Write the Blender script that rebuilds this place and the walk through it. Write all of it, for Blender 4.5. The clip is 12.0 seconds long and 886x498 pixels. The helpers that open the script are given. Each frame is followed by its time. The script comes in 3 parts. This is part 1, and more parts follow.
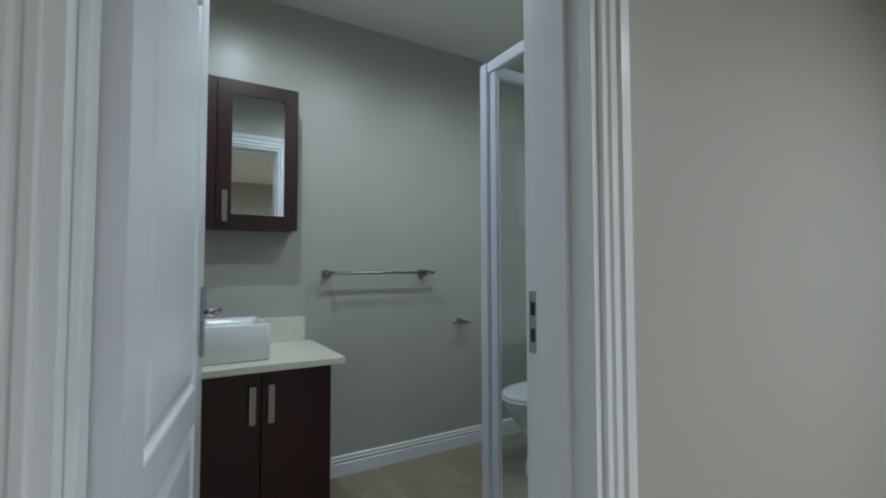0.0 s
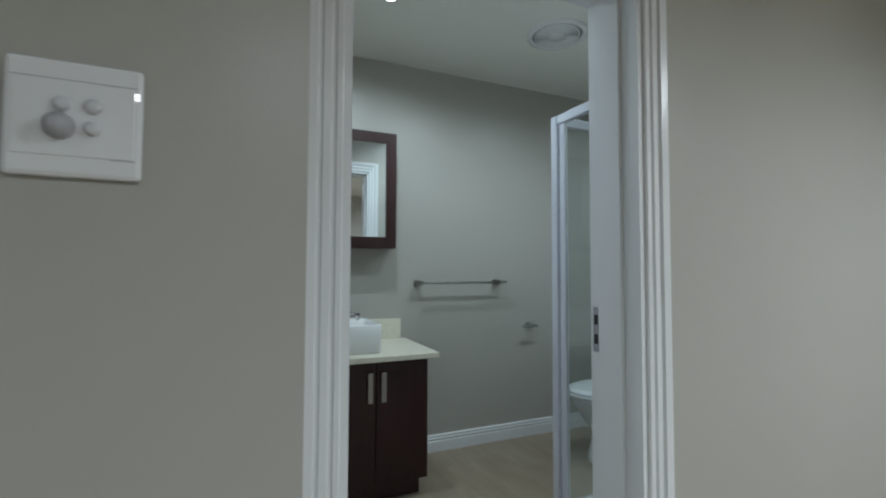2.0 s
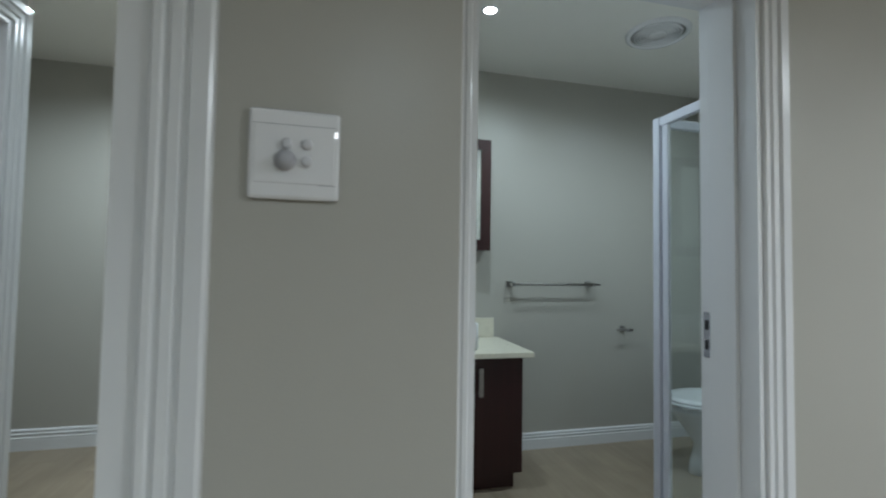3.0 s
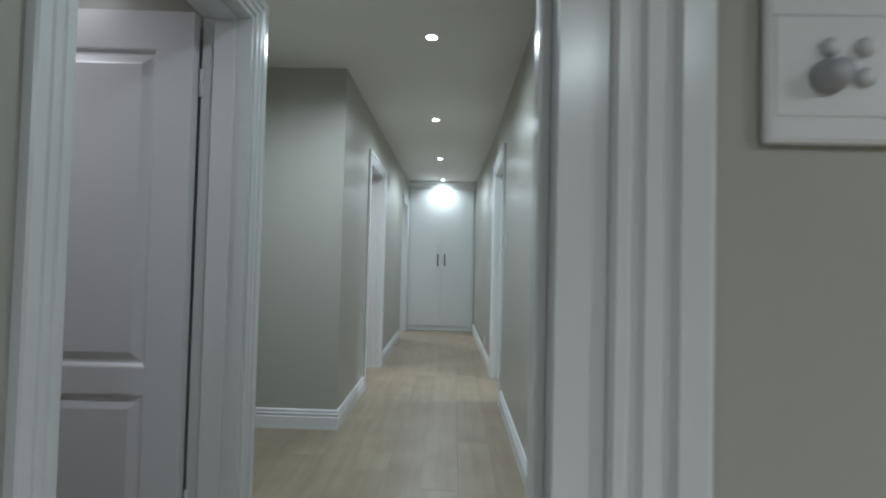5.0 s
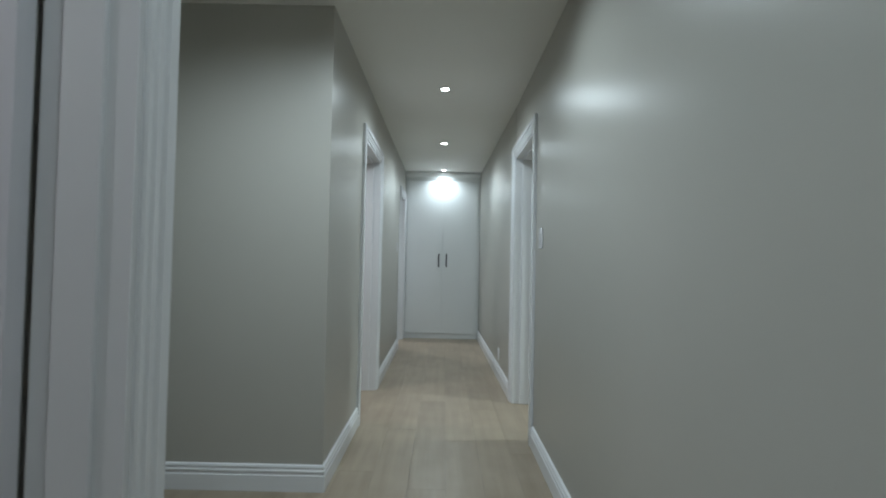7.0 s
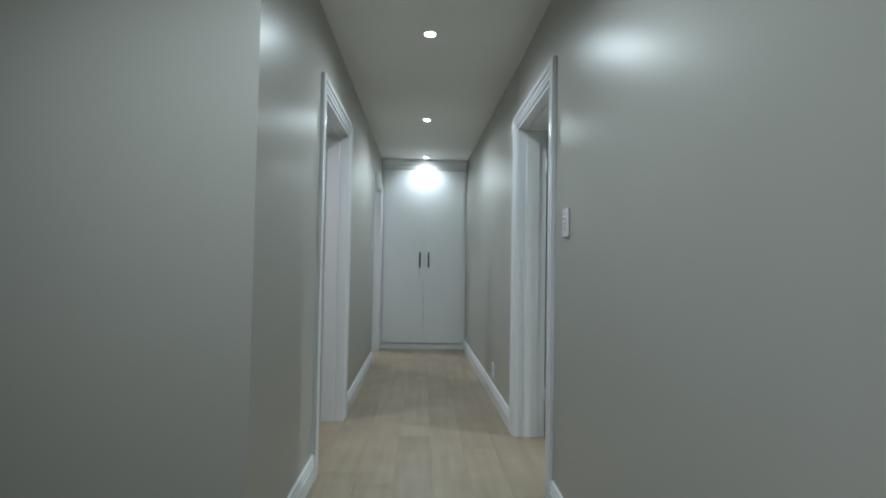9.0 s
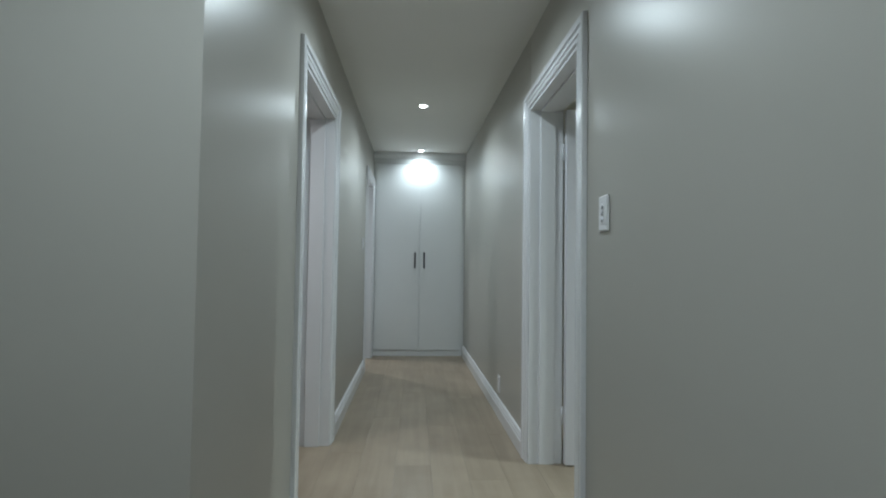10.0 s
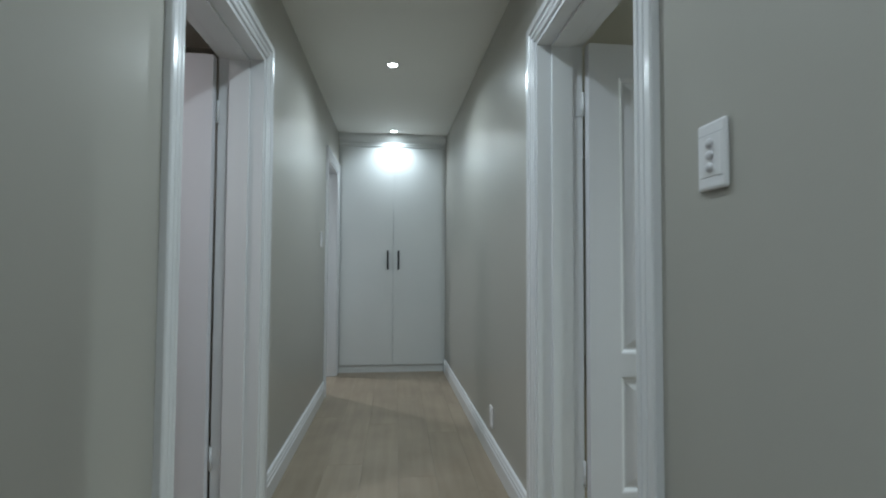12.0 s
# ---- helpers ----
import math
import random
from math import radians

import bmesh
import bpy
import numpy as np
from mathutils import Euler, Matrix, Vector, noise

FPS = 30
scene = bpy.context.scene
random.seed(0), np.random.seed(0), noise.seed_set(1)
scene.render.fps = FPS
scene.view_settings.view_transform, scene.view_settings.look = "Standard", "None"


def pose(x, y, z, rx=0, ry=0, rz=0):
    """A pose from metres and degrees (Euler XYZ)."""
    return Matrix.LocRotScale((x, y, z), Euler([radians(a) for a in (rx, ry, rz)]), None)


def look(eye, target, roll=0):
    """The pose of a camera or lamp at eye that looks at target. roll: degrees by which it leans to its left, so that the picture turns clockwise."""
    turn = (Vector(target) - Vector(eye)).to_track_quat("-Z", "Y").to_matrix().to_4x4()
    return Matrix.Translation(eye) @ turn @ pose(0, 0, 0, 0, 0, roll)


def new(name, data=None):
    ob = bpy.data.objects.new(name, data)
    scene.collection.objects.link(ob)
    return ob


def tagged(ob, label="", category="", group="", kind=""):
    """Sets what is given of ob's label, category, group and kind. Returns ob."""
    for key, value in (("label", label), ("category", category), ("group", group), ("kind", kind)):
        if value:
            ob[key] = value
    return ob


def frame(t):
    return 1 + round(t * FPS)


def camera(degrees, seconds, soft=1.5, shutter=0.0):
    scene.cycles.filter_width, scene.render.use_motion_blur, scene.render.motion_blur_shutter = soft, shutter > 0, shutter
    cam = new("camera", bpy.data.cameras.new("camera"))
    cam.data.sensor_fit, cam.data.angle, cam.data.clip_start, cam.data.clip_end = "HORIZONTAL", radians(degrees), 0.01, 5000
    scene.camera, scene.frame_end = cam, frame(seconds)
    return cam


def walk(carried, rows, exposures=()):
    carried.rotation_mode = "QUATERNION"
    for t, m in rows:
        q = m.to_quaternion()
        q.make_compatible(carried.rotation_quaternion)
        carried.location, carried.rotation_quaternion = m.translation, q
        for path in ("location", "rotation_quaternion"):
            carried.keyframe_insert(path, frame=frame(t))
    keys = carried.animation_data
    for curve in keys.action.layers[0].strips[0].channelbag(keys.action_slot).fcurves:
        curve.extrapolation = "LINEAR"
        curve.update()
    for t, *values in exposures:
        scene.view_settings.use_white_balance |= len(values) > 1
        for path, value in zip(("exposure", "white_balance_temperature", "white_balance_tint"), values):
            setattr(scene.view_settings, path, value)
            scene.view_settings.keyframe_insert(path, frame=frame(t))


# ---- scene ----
# ---- camera and walk ----
cam = camera(88.6, 12.0, 2.0, 0.4)
# seconds, eye, yaw, pitch, roll
FIRST = [
    (0, (0.956, 0.611, 1.093), -31.07, 2.42, 0.10),
    (0.5, (0.909, 0.513, 1.121), -29.38, 2.22, -0.04),
    (1, (0.819, 0.429, 1.132), -27.65, 2.34, -0.08),
    (1.5, (0.721, 0.347, 1.155), -26.52, 2.30, -0.19),
    (2, (0.654, 0.284, 1.159), -23.80, 2.44, -0.20),
    (2.5, (0.599, 0.241, 1.163), -19.01, 2.45, -0.59),
    (3, (0.528, 0.221, 1.164), -14.02, 2.38, -0.94),
    (3.5, (0.406, 0.249, 1.160), -9.48, 2.46, -0.66),
    (3.7, (0.351, 0.253, 1.157), -7.06, 2.48, -0.77),
    (4.4, (0.200, 0.365, 1.155), -1.20, 2.0, -1.1),
]
SECOND = [
    (5.3, (0.1, 0.648, 1.151), (0.044, 2.647, 1.196), 1.5),
    (5.5, (0.063, 0.733, 1.144), (0.009, 2.731, 1.192), 1.5),
    (6, (-0.011, 0.897, 1.160), (-0.053, 2.896, 1.208), 1.4),
    (6.5, (-0.046, 1.101, 1.158), (-0.066, 3.101, 1.208), 1.3),
    (7, (-0.034, 1.311, 1.168), (-0.038, 3.31, 1.213), 1.2),
    (9, (-0.067, 2.1, 1.126), (0.02, 4.097, 1.184), 1.0),
    (9.5, (-0.077, 2.308, 1.119), (0.023, 4.304, 1.179), 0.9),
    (10, (-0.105, 2.499, 1.126), (0.017, 4.494, 1.187), 0.8),
    (10.5, (-0.1, 2.685, 1.112), (0.04, 4.679, 1.177), 0.7),
    (11, (-0.063, 2.878, 1.114), (0.089, 4.871, 1.179), 0.6),
    (11.5, (-0.047, 3.058, 1.102), (0.124, 5.049, 1.171), 0.4),
    (12, (-0.023, 3.271, 1.105), (0.183, 5.259, 1.175), 0.3),
]
EXPOSURES = [(0, -0.04), (1.5, 0.12), (2.5, 0.1), (3.5, 0.14), (5.5, -0.06), (7, -0.1), (9, -0.22), (12, -0.32)]
rows = [(t, pose(*e, 90 + p, r, w)) for t, e, w, p, r in FIRST] + [(t, look(e, g, r)) for t, e, g, r in SECOND]
walk(cam, rows, EXPOSURES)

# ---- world and lamps ----
world = bpy.data.worlds.new("night")
world.use_nodes = True
scene.world = world
world.node_tree.nodes["Background"].inputs[0].default_value = (0.02, 0.025, 0.035, 1)
world.node_tree.nodes["Background"].inputs[1].default_value = 0.3

CEIL = 2.45
HALL_POWER, BATH_POWER, ROOM_POWER = 42, 18, 50
COOL, BATH = (0.765, 0.92, 1.0), (0.73, 0.91, 1.0)
# x, y, power, colour, cone
DOWNLIGHTS = [
    (0.0, 1.56, HALL_POWER * 0.45, COOL, 165), (-0.015, 3.14, HALL_POWER * 0.66, COOL, 165), (-0.05, 4.70, HALL_POWER * 1.05, COOL, 165),
    (-0.055, 6.30, HALL_POWER * 1.2, COOL, 165), (-0.055, 7.83, HALL_POWER * 0.7, COOL, 165), (-0.704, 2.71, HALL_POWER * 1.4, COOL, 165),
    (1.27, 2.31, BATH_POWER * 1.5, BATH, 168), (2.0, 1.95, BATH_POWER * 1.3, BATH, 168), (2.75, 1.95, BATH_POWER * 0.9, BATH, 168),
    (2.6, 4.45, ROOM_POWER * 4.2, (0.78, 0.95, 0.95), 165), (-1.5, 8.03, ROOM_POWER * 2.0, (0.92, 0.96, 1.0), 165),
    (-1.7, 4.7, ROOM_POWER * 1.1, (0.96, 0.92, 0.95), 165), (-1.7, 1.5, ROOM_POWER * 0.55, (0.90, 0.92, 1.0), 165),
    # Bedroom: three unseen lamps, added to brighten its walls
    (3.0, -0.6, ROOM_POWER * 4.2, (0.82, 0.92, 1.0), 174), (0.9, -1.5, ROOM_POWER * 1.75, COOL, 165), (-1.4, -0.9, ROOM_POWER * 1.2, COOL, 165),
]
for x, y, power, colour, cone in DOWNLIGHTS:
    data = bpy.data.lights.new("downlight_beam", "SPOT")
    data.energy, data.color = power, colour
    data.spot_size, data.spot_blend, data.shadow_soft_size = radians(cone), 0.8, 0.018 if colour == BATH else 0.045
    new("downlight_beam", data).matrix_world = pose(x, y, CEIL - 0.02)


# ---- materials ----
def base(name, colour, rough, metal=0.0):
    m = bpy.data.materials.new(name)
    m.use_nodes = True
    n, l = m.node_tree.nodes, m.node_tree.links
    b = n["Principled BSDF"]
    b.inputs["Base Color"].default_value = (*colour, 1)
    b.inputs["Roughness"].default_value = rough
    b.inputs["Metallic"].default_value = metal
    return m, n, l, b


def varied(name, colour, rough, metal=0.0, spread=0.08, scale=3.0, fine=120.0, bump=0.02, rough_spread=0.06, stretch=(1, 1, 1)):
    """A surface with broad and fine variation of colour and gloss and a fine relief."""
    m, n, l, b = base(name, colour, rough, metal)
    at = n.new("ShaderNodeTexCoord")
    mp = n.new("ShaderNodeMapping")
    mp.inputs["Scale"].default_value = stretch
    l.new(at.outputs["Object"], mp.inputs["Vector"])
    broad, small = n.new("ShaderNodeTexNoise"), n.new("ShaderNodeTexNoise")
    broad.inputs["Scale"].default_value, small.inputs["Scale"].default_value = scale, fine
    broad.inputs["Detail"].default_value = 4
    small.inputs["Detail"].default_value = 2
    for t in (broad, small):
        l.new(mp.outputs[0], t.inputs["Vector"])
    ramp = n.new("ShaderNodeValToRGB")
    ramp.color_ramp.elements[0].position, ramp.color_ramp.elements[1].position = 0.3, 0.7
    ramp.color_ramp.elements[0].color = (*[c * (1 - spread) for c in colour], 1)
    ramp.color_ramp.elements[1].color = (*[min(1, c * (1 + spread)) for c in colour], 1)
    l.new(broad.outputs["Fac"], ramp.inputs[0])
    l.new(ramp.outputs[0], b.inputs["Base Color"])
    r = n.new("ShaderNodeMapRange")
    r.inputs["To Min"].default_value, r.inputs["To Max"].default_value = max(0.02, rough - rough_spread), rough + rough_spread
    l.new(broad.outputs["Fac"], r.inputs["Value"])
    l.new(r.outputs[0], b.inputs["Roughness"])
    bp = n.new("ShaderNodeBump")
    bp.inputs["Strength"].default_value, bp.inputs["Distance"].default_value = bump, 0.004
    l.new(small.outputs["Fac"], bp.inputs["Height"])
    l.new(bp.outputs[0], b.inputs["Normal"])
    return m


def wood(name, dark, light, rough, per_object=0.0, axis=1, scale=1.0, bump=0.03):
    """Grain stretched along one axis, with a tone of its own for each piece."""
    m, n, l, b = base(name, light, rough)
    at, info = n.new("ShaderNodeTexCoord"), n.new("ShaderNodeObjectInfo")
    mp = n.new("ShaderNodeMapping")
    s = [26 * scale] * 3
    s[axis] = 1.6 * scale
    mp.inputs["Scale"].default_value = s
    shift = n.new("ShaderNodeVectorMath")
    shift.operation = "SCALE"
    shift.inputs[0].default_value = (31, 17, 9)
    l.new(info.outputs["Random"], shift.inputs["Scale"])
    add = n.new("ShaderNodeVectorMath")
    l.new(at.outputs["Object"], add.inputs[0])
    l.new(shift.outputs[0], add.inputs[1])
    l.new(add.outputs[0], mp.inputs["Vector"])
    grain, cloud = n.new("ShaderNodeTexNoise"), n.new("ShaderNodeTexNoise")
    grain.inputs["Scale"].default_value, grain.inputs["Detail"].default_value = 1.0, 6
    cloud.inputs["Scale"].default_value, cloud.inputs["Detail"].default_value = 3.5, 3
    l.new(mp.outputs[0], grain.inputs["Vector"])
    l.new(add.outputs[0], cloud.inputs["Vector"])
    mix = n.new("ShaderNodeMath")
    mix.operation = "MULTIPLY_ADD"
    mix.inputs[1].default_value = 0.45
    l.new(grain.outputs["Fac"], mix.inputs[0])
    half = n.new("ShaderNodeMath")
    half.operation = "MULTIPLY"
    half.inputs[1].default_value = 0.55
    l.new(cloud.outputs["Fac"], half.inputs[0])
    l.new(half.outputs[0], mix.inputs[2])
    ramp = n.new("ShaderNodeValToRGB")
    ramp.color_ramp.elements[0].position, ramp.color_ramp.elements[1].position = 0.34, 0.66
    ramp.color_ramp.elements[0].color, ramp.color_ramp.elements[1].color = (*dark, 1), (*light, 1)
    l.new(mix.outputs[0], ramp.inputs[0])
    tone = n.new("ShaderNodeMapRange")
    tone.inputs["To Min"].default_value, tone.inputs["To Max"].default_value = 1 - per_object, 1 + per_object
    l.new(info.outputs["Random"], tone.inputs["Value"])
    hsv = n.new("ShaderNodeHueSaturation")
    l.new(ramp.outputs[0], hsv.inputs["Color"])
    l.new(tone.outputs[0], hsv.inputs["Value"])
    l.new(hsv.outputs[0], b.inputs["Base Color"])
    bp = n.new("ShaderNodeBump")
    bp.inputs["Strength"].default_value, bp.inputs["Distance"].default_value = bump, 0.003
    l.new(grain.outputs["Fac"], bp.inputs["Height"])
    l.new(bp.outputs[0], b.inputs["Normal"])
    return m


PAINT = varied("greige_wall_paint", (0.432, 0.42, 0.383), 0.33, spread=0.02, scale=1.3, fine=240, bump=0.05, rough_spread=0.015)
PAINT.node_tree.nodes["Principled BSDF"].inputs["Specular IOR Level"].default_value = 0.32
CEILING = varied("matt_ceiling_paint", (0.80, 0.79, 0.75), 0.75, spread=0.02, scale=1.0, fine=200, bump=0.03)
GLOSS = varied("white_gloss_paint", (0.74, 0.75, 0.77), 0.22, spread=0.012, scale=4, fine=90, bump=0.02, rough_spread=0.03, stretch=(1, 1, 0.15))
LEAF = varied("white_door_paint", (0.72, 0.72, 0.76), 0.32, spread=0.008, scale=3, fine=150, bump=0.03, rough_spread=0.008)
MELAMINE = varied("white_melamine", (0.72, 0.74, 0.74), 0.35, spread=0.015, scale=2, fine=300, bump=0.02)
CERAMIC = varied("white_ceramic", (0.78, 0.79, 0.80), 0.12, spread=0.01, scale=2, fine=30, bump=0.0)
PLASTIC = varied("white_plastic", (0.78, 0.78, 0.80), 0.25, spread=0.01, scale=9, fine=300, bump=0.01)
BUTTON = varied("pale_grey_plastic", (0.62, 0.62, 0.65), 0.3, spread=0.02, scale=9, fine=300, bump=0.01)
KNOB = varied("grey_plastic", (0.42, 0.42, 0.45), 0.3, spread=0.02, scale=9, fine=300, bump=0.01)
STONE = varied("cream_stone", (0.72, 0.69, 0.58), 0.3, spread=0.05, scale=40, fine=260, bump=0.01)
CHROME = varied("chrome", (0.75, 0.76, 0.78), 0.12, 1.0, spread=0.02, scale=20, fine=200, bump=0.0)
HANDLE = varied("worn_chrome", (0.42, 0.42, 0.44), 0.2, 1.0, spread=0.05, scale=25, fine=200, bump=0.02)
STEEL = varied("brushed_steel", (0.36, 0.35, 0.34), 0.32, 1.0, spread=0.04, scale=20, fine=300, bump=0.02)
DARK = varied("dark_metal", (0.03, 0.03, 0.034), 0.4, 0.4, spread=0.1, scale=20, fine=200, bump=0.02)
MAHOGANY = wood("mahogany_veneer", (0.020, 0.0048, 0.005), (0.038, 0.0095, 0.0095), 0.35, axis=2, scale=1.4)
OAK = wood("limed_oak_laminate", (0.255, 0.203, 0.148), (0.345, 0.282, 0.21), 0.36, per_object=0.05, axis=1)
GAP = varied("joint_filler", (0.24, 0.19, 0.135), 0.8, spread=0.1)
ALU = varied("white_aluminium", (0.66, 0.68, 0.76), 0.35, 0.0, spread=0.02, scale=8, fine=200, bump=0.01)
MIRROR = base("mirror_silver", (0.86, 0.89, 0.88), 0.02, 1.0)[0]
GLASS, _n, _l, _b = base("shower_glass", (0.93, 0.97, 0.97), 0.01)
_b.inputs["Transmission Weight"].default_value = 1.0
_b.inputs["IOR"].default_value = 1.45


def glowing(name, colour, strength):
    m, n, l, b = base(name, (0.8, 0.8, 0.8), 0.5)
    b.inputs["Emission Color"].default_value = (*colour, 1)
    b.inputs["Emission Strength"].default_value = strength
    return m


LED = glowing("led_lens", (0.92, 1.0, 1.0), 30.0)
# Emission that stands in for a bright reflection on the switch plate
GLINT = glowing("switch_glint", (0.9, 0.95, 1.0), 1.5)


# ---- building helpers ----
def mesh_of(name, bm, material):
    bmesh.ops.recalc_face_normals(bm, faces=bm.faces)
    me = bpy.data.meshes.new(name)
    bm.to_mesh(me)
    bm.free()
    me.materials.append(material)
    return me


def thing(name, bm, material, label="", category="", kind="", group=""):
    return tagged(new(name, mesh_of(name, bm, material)), label, category, group, kind)


def part(name, bm, material, parent, label=""):
    ob = new(name, mesh_of(name, bm, material))
    ob.parent = parent
    return tagged(ob, label)


def empty(name, m, label="", category="", kind="", group=""):
    ob = new(name)
    ob.empty_display_size = 0.1
    ob.matrix_world = m
    return tagged(ob, label, category, group, kind)


def box(bm, a, b, bevel=0.0, segments=2):
    lo, hi = [min(p, q) for p, q in zip(a, b)], [max(p, q) for p, q in zip(a, b)]
    vs = bmesh.ops.create_cube(bm, size=1)["verts"]
    for v in vs:
        v.co = [lo[i] + (v.co[i] + 0.5) * (hi[i] - lo[i]) for i in range(3)]
    if bevel:
        es = list({e for v in vs for e in v.link_edges})
        bmesh.ops.bevel(bm, geom=es, offset=bevel, segments=segments, affect="EDGES", profile=0.5)
    return bm


def boxed(*pairs, bevel=0.0):
    bm = bmesh.new()
    for a, b in pairs:
        box(bm, a, b, bevel)
    return bm


def lathe(bm, profile, m=Matrix(), steps=32, caps=True):
    """Turn (radius, height) pairs round z."""
    rings = []
    for r, z in profile:
        rings.append([bm.verts.new(m @ Vector((r * math.cos(2 * math.pi * i / steps), r * math.sin(2 * math.pi * i / steps), z))) for i in range(steps)])
    for a, b in zip(rings, rings[1:]):
        for i in range(steps):
            f = bm.faces.new((a[i], a[(i + 1) % steps], b[(i + 1) % steps], b[i]))
            f.smooth = True
    if caps:
        bm.faces.new(rings[0][::-1])
        bm.faces.new(rings[-1])
    return bm


def rod(bm, a, b, r, steps=16):
    a, b = Vector(a), Vector(b)
    q = (b - a).to_track_quat("Z", "Y").to_matrix().to_4x4()
    return lathe(bm, [(r, 0), (r, (b - a).length)], Matrix.Translation(a) @ q, steps)


def loft(bm, loops, close_ends=True):
    rings = [[bm.verts.new(p) for p in loop] for loop in loops]
    for a, b in zip(rings, rings[1:]):
        for i in range(len(a)):
            bm.faces.new((a[i], a[(i + 1) % len(a)], b[(i + 1) % len(a)], b[i])).smooth = True
    if close_ends:
        bm.faces.new(rings[0][::-1])
        bm.faces.new(rings[-1])
    return bm


# Section of the moulded trim: across, proud
CASING = [(0, 0), (0, 0.010), (0.004, 0.014), (0.014, 0.014), (0.018, 0.010), (0.023, 0.010), (0.028, 0.016), (0.042, 0.016), (0.046, 0.012),
          (0.051, 0.012), (0.056, 0.020), (0.080, 0.022), (0.085, 0.018), (0.085, 0)]
SKIRT = [(0, 0), (0, 0.016), (0.078, 0.016), (0.083, 0.011), (0.089, 0.011), (0.094, 0.015), (0.102, 0.015), (0.107, 0.010), (0.113, 0.010),
         (0.118, 0.013), (0.126, 0.010), (0.130, 0.004), (0.130, 0)]


def casing_mesh(width, height):
    """A door surround in the plane y = 0, proud towards -y, round an opening centred on x = 0."""
    bm = bmesh.new()
    w = width / 2
    loops = [[(-w - u, -p, 0) for u, p in CASING], [(-w - u, -p, height + u) for u, p in CASING],
             [(w + u, -p, height + u) for u, p in CASING], [(w + u, -p, 0) for u, p in CASING]]
    rings = [[bm.verts.new(p) for p in loop] for loop in loops]
    for a, b in zip(rings, rings[1:]):
        for i in range(len(a)):
            bm.faces.new((a[i], a[(i + 1) % len(a)], b[(i + 1) % len(a)], b[i]))
    bm.faces.new(rings[0]), bm.faces.new(rings[-1])
    return bm


def baseboard(a, b, side, label="white moulded skirting board with two grooves", cut_a=0.0, cut_b=0.0, tall=1.0):
    """Skirting from a to b (x, y) on a wall; side: the way into the room. Cuts lengthen (+) or shorten the proud face for mitres."""
    bm = bmesh.new()
    a, b, n = Vector((*a, 0)), Vector((*b, 0)), Vector((*side, 0))
    d = (b - a).normalized()
    loops = []
    for p, s, c in ((a, -1, cut_a), (b, 1, cut_b)):
        loops.append([p + n * q + d * s * c * q + Vector((0, 0, z * tall)) for z, q in SKIRT])
    rings = [[bm.verts.new(p) for p in loop] for loop in loops]
    for i in range(len(SKIRT)):
        j = (i + 1) % len(SKIRT)
        bm.faces.new((rings[0][i], rings[0][j], rings[1][j], rings[1][i]))
    bm.faces.new(rings[0]), bm.faces.new(rings[1])
    return thing("baseboard", bm, GLOSS, label, "skirting", "structure")


def leaf_mesh(w, h, t=0.04):
    """A moulded two-panel door leaf: x 0..w, y 0..t, z 0..h."""
    bm = bmesh.new()
    s = 0.125
    xs = [0, s, w - s, w]
    zs = [0, 0.20, 0.655, 0.745, h - 0.135, h]
    for y, sgn in ((0, 1), (t, -1)):
        g = [[bm.verts.new((x, y, z)) for z in zs] for x in xs]
        for i in range(3):
            for j in range(5):
                if i == 1 and j in (1, 3):
                    x0, x1, z0, z1 = xs[1], xs[2], zs[j], zs[j + 1]
                    prev = [g[1][j], g[2][j], g[2][j + 1], g[1][j + 1]]
                    for inset, depth in ((0.006, 0.002), (0.016, 0.011), (0.024, 0.011), (0.050, 0.003), (0.055, 0.002)):
                        ring = [bm.verts.new((x, y + sgn * depth, z)) for x, z in
                                ((x0 + inset, z0 + inset), (x1 - inset, z0 + inset), (x1 - inset, z1 - inset), (x0 + inset, z1 - inset))]
                        for k in range(4):
                            bm.faces.new((prev[k], prev[(k + 1) % 4], ring[(k + 1) % 4], ring[k]))
                        prev = ring
                    bm.faces.new(prev)
                else:
                    bm.faces.new((g[i][j], g[i + 1][j], g[i + 1][j + 1], g[i][j + 1]))
    bmesh.ops.bridge_loops(bm, edges=[e for e in bm.edges if e.is_boundary])
    return bm


def lever_handle(parent, x, z, y, out, toward):
    """Lever on a long back plate; out: +1 or -1 along y, toward: the way the lever points along x."""
    plate = part("handle_plate", boxed(((x - 0.021, y, z - 0.135), (x + 0.021, y + out * 0.010, z + 0.075)), bevel=0.002), HANDLE, parent, "chrome lock plate")
    bm = bmesh.new()
    rod(bm, (x, y, z), (x, y + out * 0.05, z), 0.009)
    rod(bm, (x, y + out * 0.05, z), (x + toward * 0.055, y + out * 0.056, z + 0.008), 0.008)
    rod(bm, (x + toward * 0.05, y + out * 0.055, z + 0.008), (x + toward * 0.11, y + out * 0.05, z - 0.004), 0.006)
    part("lever", bm, HANDLE, plate, "curved chrome lever")
    bm = bmesh.new()
    rod(bm, (x, y, z - 0.075), (x, y + out * 0.009, z - 0.075), 0.008)
    part("keyhole", bm, DARK, plate)


DOOR_H = 2.035


